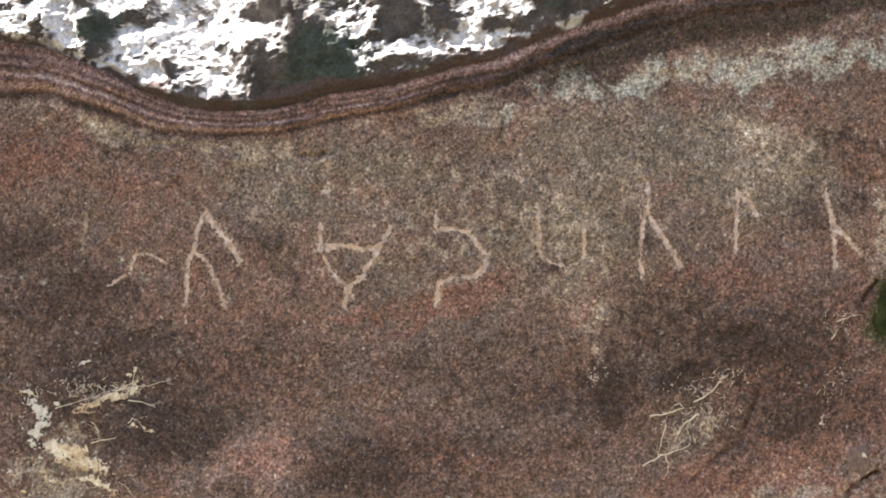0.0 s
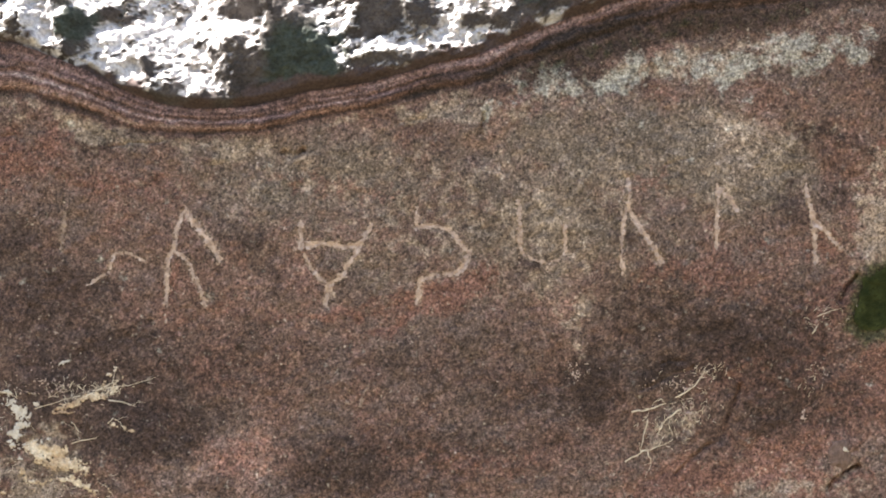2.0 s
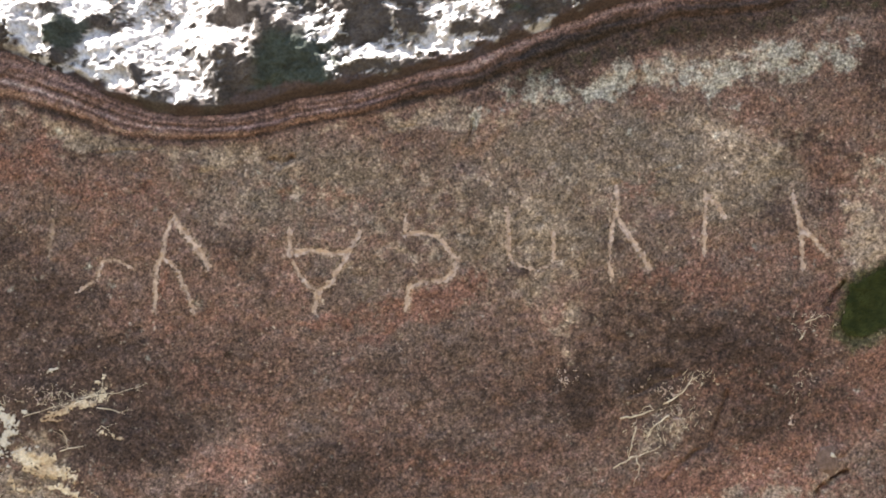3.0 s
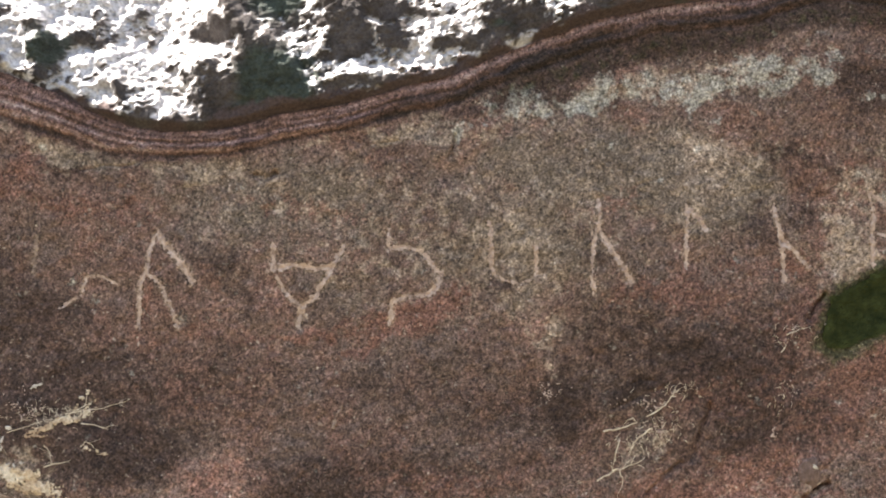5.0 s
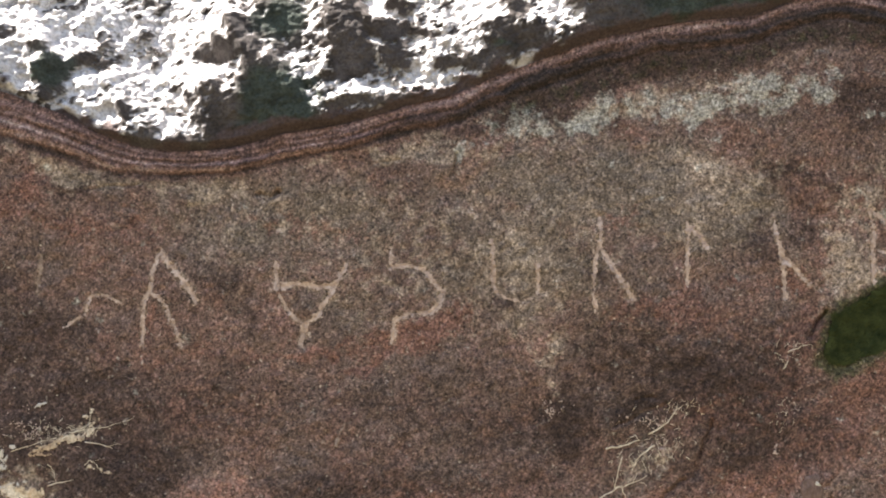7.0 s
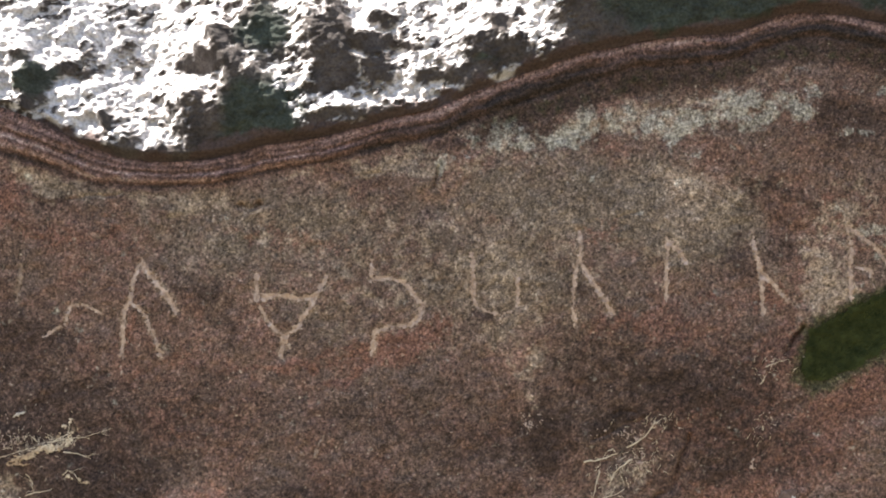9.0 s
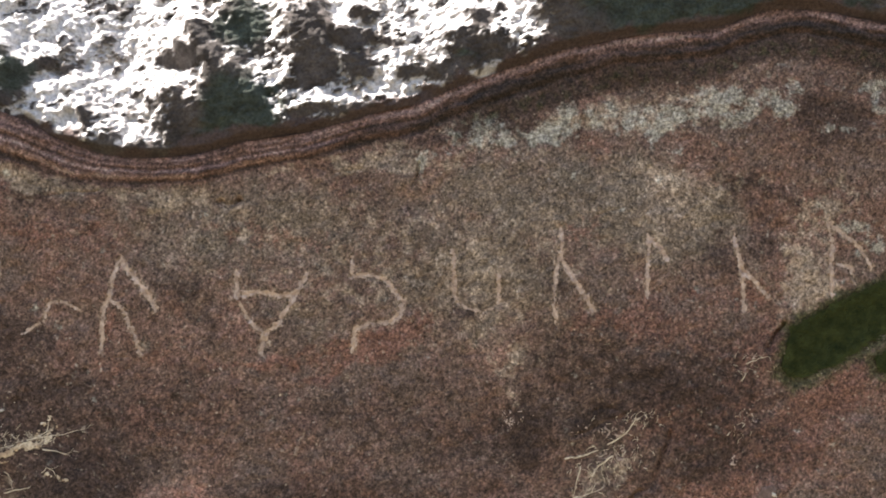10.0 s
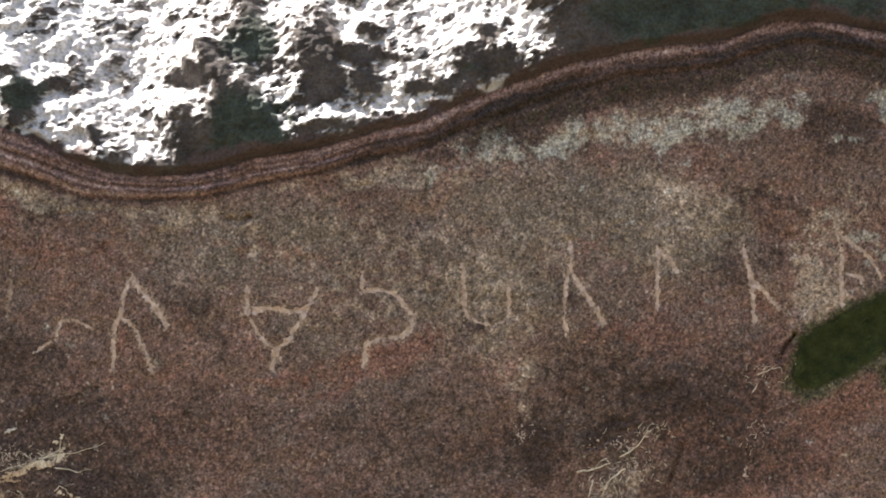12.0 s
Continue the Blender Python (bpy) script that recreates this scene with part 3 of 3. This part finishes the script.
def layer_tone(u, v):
    """Tone of the thin layers of the ledge, 0 dark to 1 pale; shade in the grooves is painted dark."""
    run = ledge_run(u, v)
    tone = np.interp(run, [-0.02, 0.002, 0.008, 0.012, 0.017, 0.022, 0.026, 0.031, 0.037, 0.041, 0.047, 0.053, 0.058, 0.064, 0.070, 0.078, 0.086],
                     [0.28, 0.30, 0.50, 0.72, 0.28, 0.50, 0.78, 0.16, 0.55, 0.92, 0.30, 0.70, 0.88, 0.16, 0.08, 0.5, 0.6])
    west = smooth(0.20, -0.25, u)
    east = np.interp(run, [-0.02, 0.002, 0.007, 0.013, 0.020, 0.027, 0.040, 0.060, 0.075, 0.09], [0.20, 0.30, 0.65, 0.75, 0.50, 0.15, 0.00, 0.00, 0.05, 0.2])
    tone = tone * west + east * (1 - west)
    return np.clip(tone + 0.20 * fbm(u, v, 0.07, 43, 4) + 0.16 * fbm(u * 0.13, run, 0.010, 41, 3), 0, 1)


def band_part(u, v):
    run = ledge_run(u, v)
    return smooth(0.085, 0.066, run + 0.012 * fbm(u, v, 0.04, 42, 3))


def dust(u, v):
    best = np.zeros(np.shape(u))
    for _, strokes in LETTERS:
        for points, width, worn in strokes:
            best = np.maximum(best, (0.66 - 0.3 * worn) * np.exp(-(near_line(u, v, points) / (1.1 * width)) ** 2))
    return best


def green(u, v):
    return np.maximum.reduce([0.38 * ledge_shade_stain(u, v)] + [0.9 * smooth(-0.05, 0.01, inside(u, v, outline)) for outline in MOSS])


def ledge_shade_stain(u, v):
    """The dark strip right under the ledge's eastern half: painted shade with greenish staining."""
    return smooth(-0.05, 0.35, u) * np.exp(-((ledge_run(u, v) - 0.100) / 0.038) ** 2)


STAINS_AND_TONES = [("red", lambda u, v: blobs(u, v, 61, RED_WEST + RED_MIDDLE + RED_EAST)), ("dark", lambda u, v: np.maximum(blobs(u, v, 62, DARK_WEST + DARK_MIDDLE + DARK_EAST), 1.0 * ledge_shade_stain(u, v))),
          ("tan", lambda u, v: blobs(u, v, 63, TAN_WEST + TAN_MIDDLE + TAN_EAST) * (1 - 0.7 * ledge_shade_stain(u, v))), ("pale", lambda u, v: blobs(u, v, 64, PALE) * (1 - 0.6 * ledge_shade_stain(u, v))), ("band", band_part), ("layer", layer_tone), ("dust", dust), ("green", green), ("tone_zones", tone_zones), ("olive", lambda u, v: blobs(u, v, 68, OLIVE))]


def below(u, r):
    v = ledge(u) - r
    return u, v, face_height(u, v)


def above(u, r):
    """The upper boulder; its first row is tucked in behind the ledge."""
    v = ledge(u) + r
    z = top_relief(u, v)
    return u, v, np.where(r < 0, z - 0.12, z)


def lip(u, r):
    """The ledge from its turned-in upper edge down to the face."""
    v = ledge(u) - np.maximum(r, 0)
    return u, v, face_height(u, v) + np.minimum(r, 0) * 3


ACROSS = steps(-1.15, 1.38, 0.0032, -9.0, 9.0)
wall = tagged(sheet("rock_wall", ACROSS, steps(0.150, 1.12, 0.0032, 0.150, 2.62), below, ROCK, STAINS_AND_TONES),
              "shaded red-brown gneiss rock face with incised letters under a ledge", "rock face", kind="structure")
drip = tagged(sheet("drip_ledge", ACROSS, np.concatenate([[-0.05, -0.02, -0.0008, 0.0, 0.0006], np.arange(0.003, 0.1501, 0.003)]), lip, ROCK, STAINS_AND_TONES),
              "layered reddish rock drip ledge cut along the brow", "rock ledge", kind="structure")
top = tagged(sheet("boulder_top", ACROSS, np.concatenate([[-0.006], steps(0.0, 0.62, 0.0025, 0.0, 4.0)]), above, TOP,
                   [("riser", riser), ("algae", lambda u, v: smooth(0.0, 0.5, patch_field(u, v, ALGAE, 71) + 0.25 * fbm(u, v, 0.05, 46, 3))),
                    ("foot_shade", lambda u, v: smooth(0.032, 0.010, v - ledge(u) + 0.05 * fbm(u, v, 0.07, 72, 4, 0.65)))]),
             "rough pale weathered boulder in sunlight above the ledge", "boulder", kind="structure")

soil = tagged(mesh_object("ground", [(-2000, -2000, 0), (2000, -2000, 0), (2000, 2000, 0), (-2000, 2000, 0)], [(0, 1, 2, 3)], GROUND),
              "bare brown soil with leaf litter before the rock", "ground", kind="structure")
soil.matrix_world = Matrix()


def ragged(name, field, box, mat, parent, label="", cell=0.0020, lift=0.0022, height=face_height):
    """A thin uneven skin on the rock wherever field(u, v) is positive."""
    us, vs = np.arange(box[0], box[2], cell), np.arange(box[1], box[3], cell)
    u, v = np.meshgrid(us, vs)
    keep = field(u, v) > 0
    z = height(u, v) + lift + 0.0008 * fbm(u, v, 0.006, 81, 2)
    n = len(us)
    quad = keep[:-1, :-1] & keep[:-1, 1:] & keep[1:, 1:] & keep[1:, :-1]
    bm = bmesh.new()
    made = {}

    def vert(k):
        if k not in made:
            made[k] = bm.verts.new((u.flat[k], v.flat[k], z.flat[k]))
        return made[k]

    for j, i in zip(*np.nonzero(quad)):
        k = j * n + i
        bm.faces.new([vert(a) for a in (k, k + 1, k + n + 1, k + n)])
    rim = [e for e in bm.edges if e.is_boundary]
    for g in bmesh.ops.extrude_edge_only(bm, edges=rim)["geom"]:
        if isinstance(g, bmesh.types.BMVert):
            g.co.z -= 0.005
    for f in bm.faces:
        f.smooth = True
    me = bpy.data.meshes.new(name)
    bm.to_mesh(me)
    bm.free()
    me.materials.append(mat)
    ob = new(name, me)
    ob.parent = parent
    if label:
        tagged(ob, label)
    return ob


def box_of(points, pad):
    xs, ys = zip(*points)
    return min(xs) - pad, min(ys) - pad, max(xs) + pad, max(ys) + pad


# ---- letters ----
for k, (shape, strokes) in enumerate(LETTERS):
    def field(u, v, strokes=strokes, k=k):
        best = np.full(np.shape(u), -1.0)
        grit, slow = fbm(u, v, 0.006, 90 + k, 2), fbm(u, v, 0.03, 120 + k, 2)
        for points, width, worn in strokes:
            edge = 0.5 * width * (1.15 + 0.35 * slow - 0.40 * worn) - near_line(u, v, points)
            best = np.maximum(best, edge + width * (0.42 + 0.30 * worn) * grit)
        return best

    faint = sum(w for *_, w in strokes) / len(strokes) > 0.5
    ragged("carved_letter", field, box_of([p for s in strokes for p in s[0]], 0.015), CHALK_FAINT if faint else CHALK, wall,
           f"{'worn' if faint else 'pale chalky'} incised letter, {shape}", cell=0.0014)


# ---- crusts ----
def crust(spots, seed, mat, label, grit=0.5, size=0.012):
    us, vs = [p[0][0] for p in spots], [p[0][1] for p in spots]
    reach = max(max(p[1], p[2]) for p in spots) * 1.6
    ragged("mineral_crust", lambda u, v: blobs(u, v, seed, spots) - 0.45 + grit * fbm(u, v, size, seed + 5, 4, 0.75),
           (min(us) - reach, min(vs) - reach, max(us) + reach, max(vs) + reach), mat, wall, label, cell=0.0018)


crust([
    ((-0.820, -0.428), 0.059, 0.032, -10, 1.0), ((-0.773, -0.465), 0.049, 0.021, -30, 0.9), ((-0.841, -0.499), 0.061, 0.012, -15, 0.7),
    ((-0.755, -0.514), 0.049, 0.012, -28, 0.75), ((-0.682, -0.514), 0.032, 0.010, -15, 0.6), ((-0.920, -0.523), 0.024, 0.010, 0, 0.6),
], 201, CRUST, "cream mineral crust on the rock", 0.65, 0.009)
crust([
    ((-0.874, -0.367), 0.016, 0.039, 12, 0.8), ((-0.869, -0.401), 0.024, 0.016, 0, 0.95), ((-0.837, -0.423), 0.032, 0.009, 15, 0.8),
    ((-0.876, -0.321), 0.009, 0.017, 0, 0.7), ((-0.839, -0.335), 0.010, 0.010, 0, 0.6), ((-0.920, -0.470), 0.009, 0.007, 0, 0.8),
    ((-0.761, -0.233), 0.018, 0.005, 10, 0.7),
], 202, CRUST_WHITE, "white flaking mineral crust", 0.9, 0.009)
crust([
    ((-0.717, -0.314), 0.071, 0.007, 13, 1.25), ((-0.755, -0.331), 0.051, 0.006, 8, 0.9), ((-0.773, -0.345), 0.043, 0.005, 4, 0.7),
    ((-0.637, -0.375), 0.024, 0.012, -30, 0.55), ((-0.670, -0.282), 0.024, 0.010, 50, 0.5),
], 203, CRUST, "cream crust around dry rootlets", 0.85, 0.008)
crust([
    ((0.346, -0.255), 0.037, 0.024, 0, 0.5), ((0.526, -0.304), 0.041, 0.020, 10, 0.56), ((0.595, -0.272), 0.020, 0.018, 0, 0.56),
    ((0.800, -0.359), 0.011, 0.015, 0, 0.55), ((0.861, -0.282), 0.024, 0.017, 0, 0.55), ((0.849, -0.145), 0.024, 0.015, 0, 0.5),
    ((0.550, -0.371), 0.049, 0.037, 40, 0.5), ((-0.786, -0.304), 0.073, 0.037, 0, 0.45),
], 206, CHALK, "scattered pale mineral flecks", 1.0, 0.0045)
crust([((0.906, -0.438), 0.010, 0.006, 0, 0.9)], 204, CRUST_WHITE, "pale tip of a rounded rock knob", 0.3)
crust([
    ((-0.126, -0.304), 0.006, 0.027, 0, 1.0), ((-0.132, -0.349), 0.007, 0.022, 0, 1.0), ((-0.157, -0.353), 0.006, 0.011, 20, 0.8),
    ((-0.149, -0.287), 0.017, 0.004, -10, 0.6),
], 205, CHALK_FAINT, "faint pale mineral trickle", 0.6, 0.008)


# ---- rootlets ----
def tube(name, points, radius, mat, parent):
    """A tapering rootlet that lies on the rock."""
    bm = bmesh.new()
    rings = []
    n = len(points)
    for k, (u, v) in enumerate(points):
        a, b = points[max(k - 1, 0)], points[min(k + 1, n - 1)]
        d = Vector((b[0] - a[0], b[1] - a[1], 0)).normalized()
        side = Vector((-d.y, d.x, 0))
        r = 0.80 * radius * (1 - 0.75 * k / (n - 1))
        c = Vector((u, v, float(face_height(np.array([u]), np.array([v]))[0]) + 0.7 * r + 0.001))
        rings.append([bm.verts.new(c + side * r * math.cos(t) + Vector((0, 0, r * math.sin(t)))) for t in (0, 1.257, 2.513, 3.770, 5.027)])
    for p, q in zip(rings[:-1], rings[1:]):
        for i in range(5):
            bm.faces.new((p[i], p[(i + 1) % 5], q[(i + 1) % 5], q[i])).smooth = True
    bm.faces.new(rings[0][::-1]), bm.faces.new(rings[-1])
    bmesh.ops.recalc_face_normals(bm, faces=bm.faces)
    me = bpy.data.meshes.new(name)
    bm.to_mesh(me)
    bm.free()
    me.materials.append(mat)
    ob = new(name, me)
    ob.parent = parent
    return ob


def wander(rng, start, angle, length, bend=0.5, step=0.006):
    points, (u, v) = [start], start
    for _ in range(max(3, int(length / step))):
        angle += rng.uniform(-bend, bend)
        u, v = u + step * math.cos(angle), v + step * math.sin(angle)
        points.append((u, v))
    return points


def rough_line(rng, points):
    """The line with more and slightly uneven points."""
    out = [points[0]]
    for (ax, ay), (bx, by) in zip(points[:-1], points[1:]):
        for t in (0.33, 0.67, 1.0):
            out.append((ax + (bx - ax) * t + rng.uniform(-0.002, 0.002), ay + (by - ay) * t + rng.uniform(-0.002, 0.002)))
    return out


def root_tuft(seed, main, centres, count, spread, radius, label):
    rng = random.Random(seed)
    tuft = tagged(new("root_tuft"), label, "roots", group="dry rootlets on the rock")
    tuft.matrix_world = FACE
    for points, r in main:
        line = rough_line(rng, points)
        tube("main_root", line, 1.25 * r, ROOT, tuft)
        for _ in range(2):
            p = line[rng.randrange(1, len(line))]
            tube("rootlet", wander(rng, p, rng.uniform(0, 6.28), rng.uniform(0.015, 0.04)), r * 0.5, ROOT, tuft)
    for _ in range(count):
        (cu, cv), su, sv, angle = rng.choice(centres)
        start = (cu + rng.gauss(0, su), cv + rng.gauss(0, sv))
        tube("rootlet", wander(rng, start, angle + rng.gauss(0, spread), rng.uniform(0.008, 0.022), 0.7, 0.004), radius * rng.uniform(0.5, 1.1), ROOT, tuft)


root_tuft(1, [([(-0.725, -0.318), (-0.700, -0.304), (-0.673, -0.289), (-0.664, -0.257)], 0.0016), ([(-0.712, -0.306), (-0.658, -0.299), (-0.593, -0.285)], 0.0014), ([(-0.914, -0.305), (-0.889, -0.312), (-0.874, -0.322)], 0.0018),
              ([(-0.834, -0.343), (-0.786, -0.328), (-0.737, -0.316)], 0.0012), ([(-0.678, -0.326), (-0.637, -0.333), (-0.621, -0.343)], 0.0013), ([(-0.755, -0.417), (-0.725, -0.409), (-0.698, -0.404)], 0.0014),
              ([(-0.678, -0.375), (-0.669, -0.365), (-0.651, -0.371), (-0.642, -0.392)], 0.0011), ([(-0.755, -0.371), (-0.747, -0.379), (-0.737, -0.395)], 0.0013)],
          [((-0.749, -0.310), 0.05, 0.010, 0.5), ((-0.737, -0.304), 0.04, 0.010, 1.5), ((-0.883, -0.353), 0.02, 0.03, 1.6), ((-0.749, -0.511), 0.05, 0.02, -0.5), ((-0.883, -0.499), 0.06, 0.03, -0.4)],
          150, 1.1, 0.0009, "tuft of thin cream dry rootlets clinging to rock")
root_tuft(2, [([(0.447, -0.362), (0.486, -0.357), (0.522, -0.343), (0.508, -0.333)], 0.0022), ([(0.554, -0.356), (0.526, -0.375), (0.514, -0.389), (0.505, -0.409)], 0.0022), ([(0.483, -0.381), (0.473, -0.414), (0.466, -0.448)], 0.0016),
              ([(0.432, -0.470), (0.473, -0.448), (0.508, -0.436), (0.539, -0.422)], 0.0018), ([(0.483, -0.448), (0.488, -0.465), (0.486, -0.487)], 0.0014), ([(0.542, -0.331), (0.583, -0.304), (0.600, -0.277), (0.617, -0.267)], 0.0016)],
          [((0.562, -0.334), 0.035, 0.025, 0.8), ((0.569, -0.383), 0.035, 0.03, 0.9), ((0.611, -0.273), 0.025, 0.010, 0.3), ((0.526, -0.401), 0.035, 0.025, 0.8)],
          110, 0.7, 0.0010, "fan of thin pale dry rootlets on bare rock")
root_tuft(3, [([(0.849, -0.157), (0.871, -0.148), (0.898, -0.140)], 0.0014), ([(0.837, -0.194), (0.852, -0.173)], 0.0012)], [((0.861, -0.157), 0.02, 0.012, 0.5), ((0.843, -0.292), 0.02, 0.02, 0.9)],
          26, 0.8, 0.0007, "few short pale rootlets beside a dark crack")


# ---- moss in the hollows ----
FROND = plain_noise("moss_frond", (0.012, 0.020, 0.005), (0.050, 0.062, 0.020), 30, 0.001)


def moss_bed(outline, seed):
    bed = ragged("moss_bed", lambda u, v: inside(u, v, outline) + 0.016 * fbm(u, v, 0.05, seed, 4, 0.7) - 0.004, box_of(outline, 0.02), MOSS_GREEN, None,
                 cell=0.004, lift=0.006, height=lambda u, v: face_height(u, v) + 0.006 * fbm(u, v, 0.03, 305, 3))
    bed.matrix_world = FACE
    tagged(bed, "dark green damp moss filling a hollow in the rock", "moss", kind="stuff")
    rng = random.Random(seed)
    base = [v.co.copy() for v in bed.data.vertices]
    verts, faces = [], []
    for _ in range(int(len(base) * 1.6)):
        p = rng.choice(base) + Vector((rng.uniform(-0.004, 0.004), rng.uniform(-0.004, 0.004), 0.001))
        turn, long = rng.gauss(0.65, 0.5), rng.uniform(0.005, 0.014)
        d, wide = Vector((math.cos(turn), math.sin(turn), rng.uniform(0.1, 0.7))) * long, rng.uniform(0.0007, 0.0016)
        side = Vector((-math.sin(turn), math.cos(turn), 0)) * wide
        n = len(verts)
        verts += [p - side, p + side, p + d * 0.6 + side * 0.8, p + d, p + d * 0.6 - side * 0.8]
        faces.append((n, n + 1, n + 2, n + 3, n + 4))
    tagged(mesh_object("fronds", verts, faces, FROND, bed), kind="stuff")


moss_bed(MOSS[0], 301)
moss_bed(MOSS[1], 302)


# ---- a rounded knob low on the face ----
KNOB = plain_noise("pale_reddish_knob", (0.085, 0.056, 0.046), (0.20, 0.135, 0.112), 90, 0.006)


def rock_knob(u, v, size):
    bm = bmesh.new()
    bmesh.ops.create_icosphere(bm, subdivisions=4, radius=size)
    for p in bm.verts:
        n = noise.noise(p.co * 40) * 0.16 + noise.noise(p.co * 110) * 0.06
        p.co = Vector((p.co.x * 0.9, p.co.y * 1.15, p.co.z * 0.32)) * (1 + 1.5 * n)
    for f in bm.faces:
        f.smooth = True
    me = bpy.data.meshes.new("rock_knob")
    bm.to_mesh(me)
    bm.free()
    me.materials.append(KNOB)
    ob = new("rock_knob", me)
    ob.parent, ob.location = wall, (u, v, float(face_height(np.array([u]), np.array([v]))[0]) - 0.002)
    tagged(ob, "rounded reddish rock knob above a crack")


rock_knob(*(0.900, -0.460), 0.028)
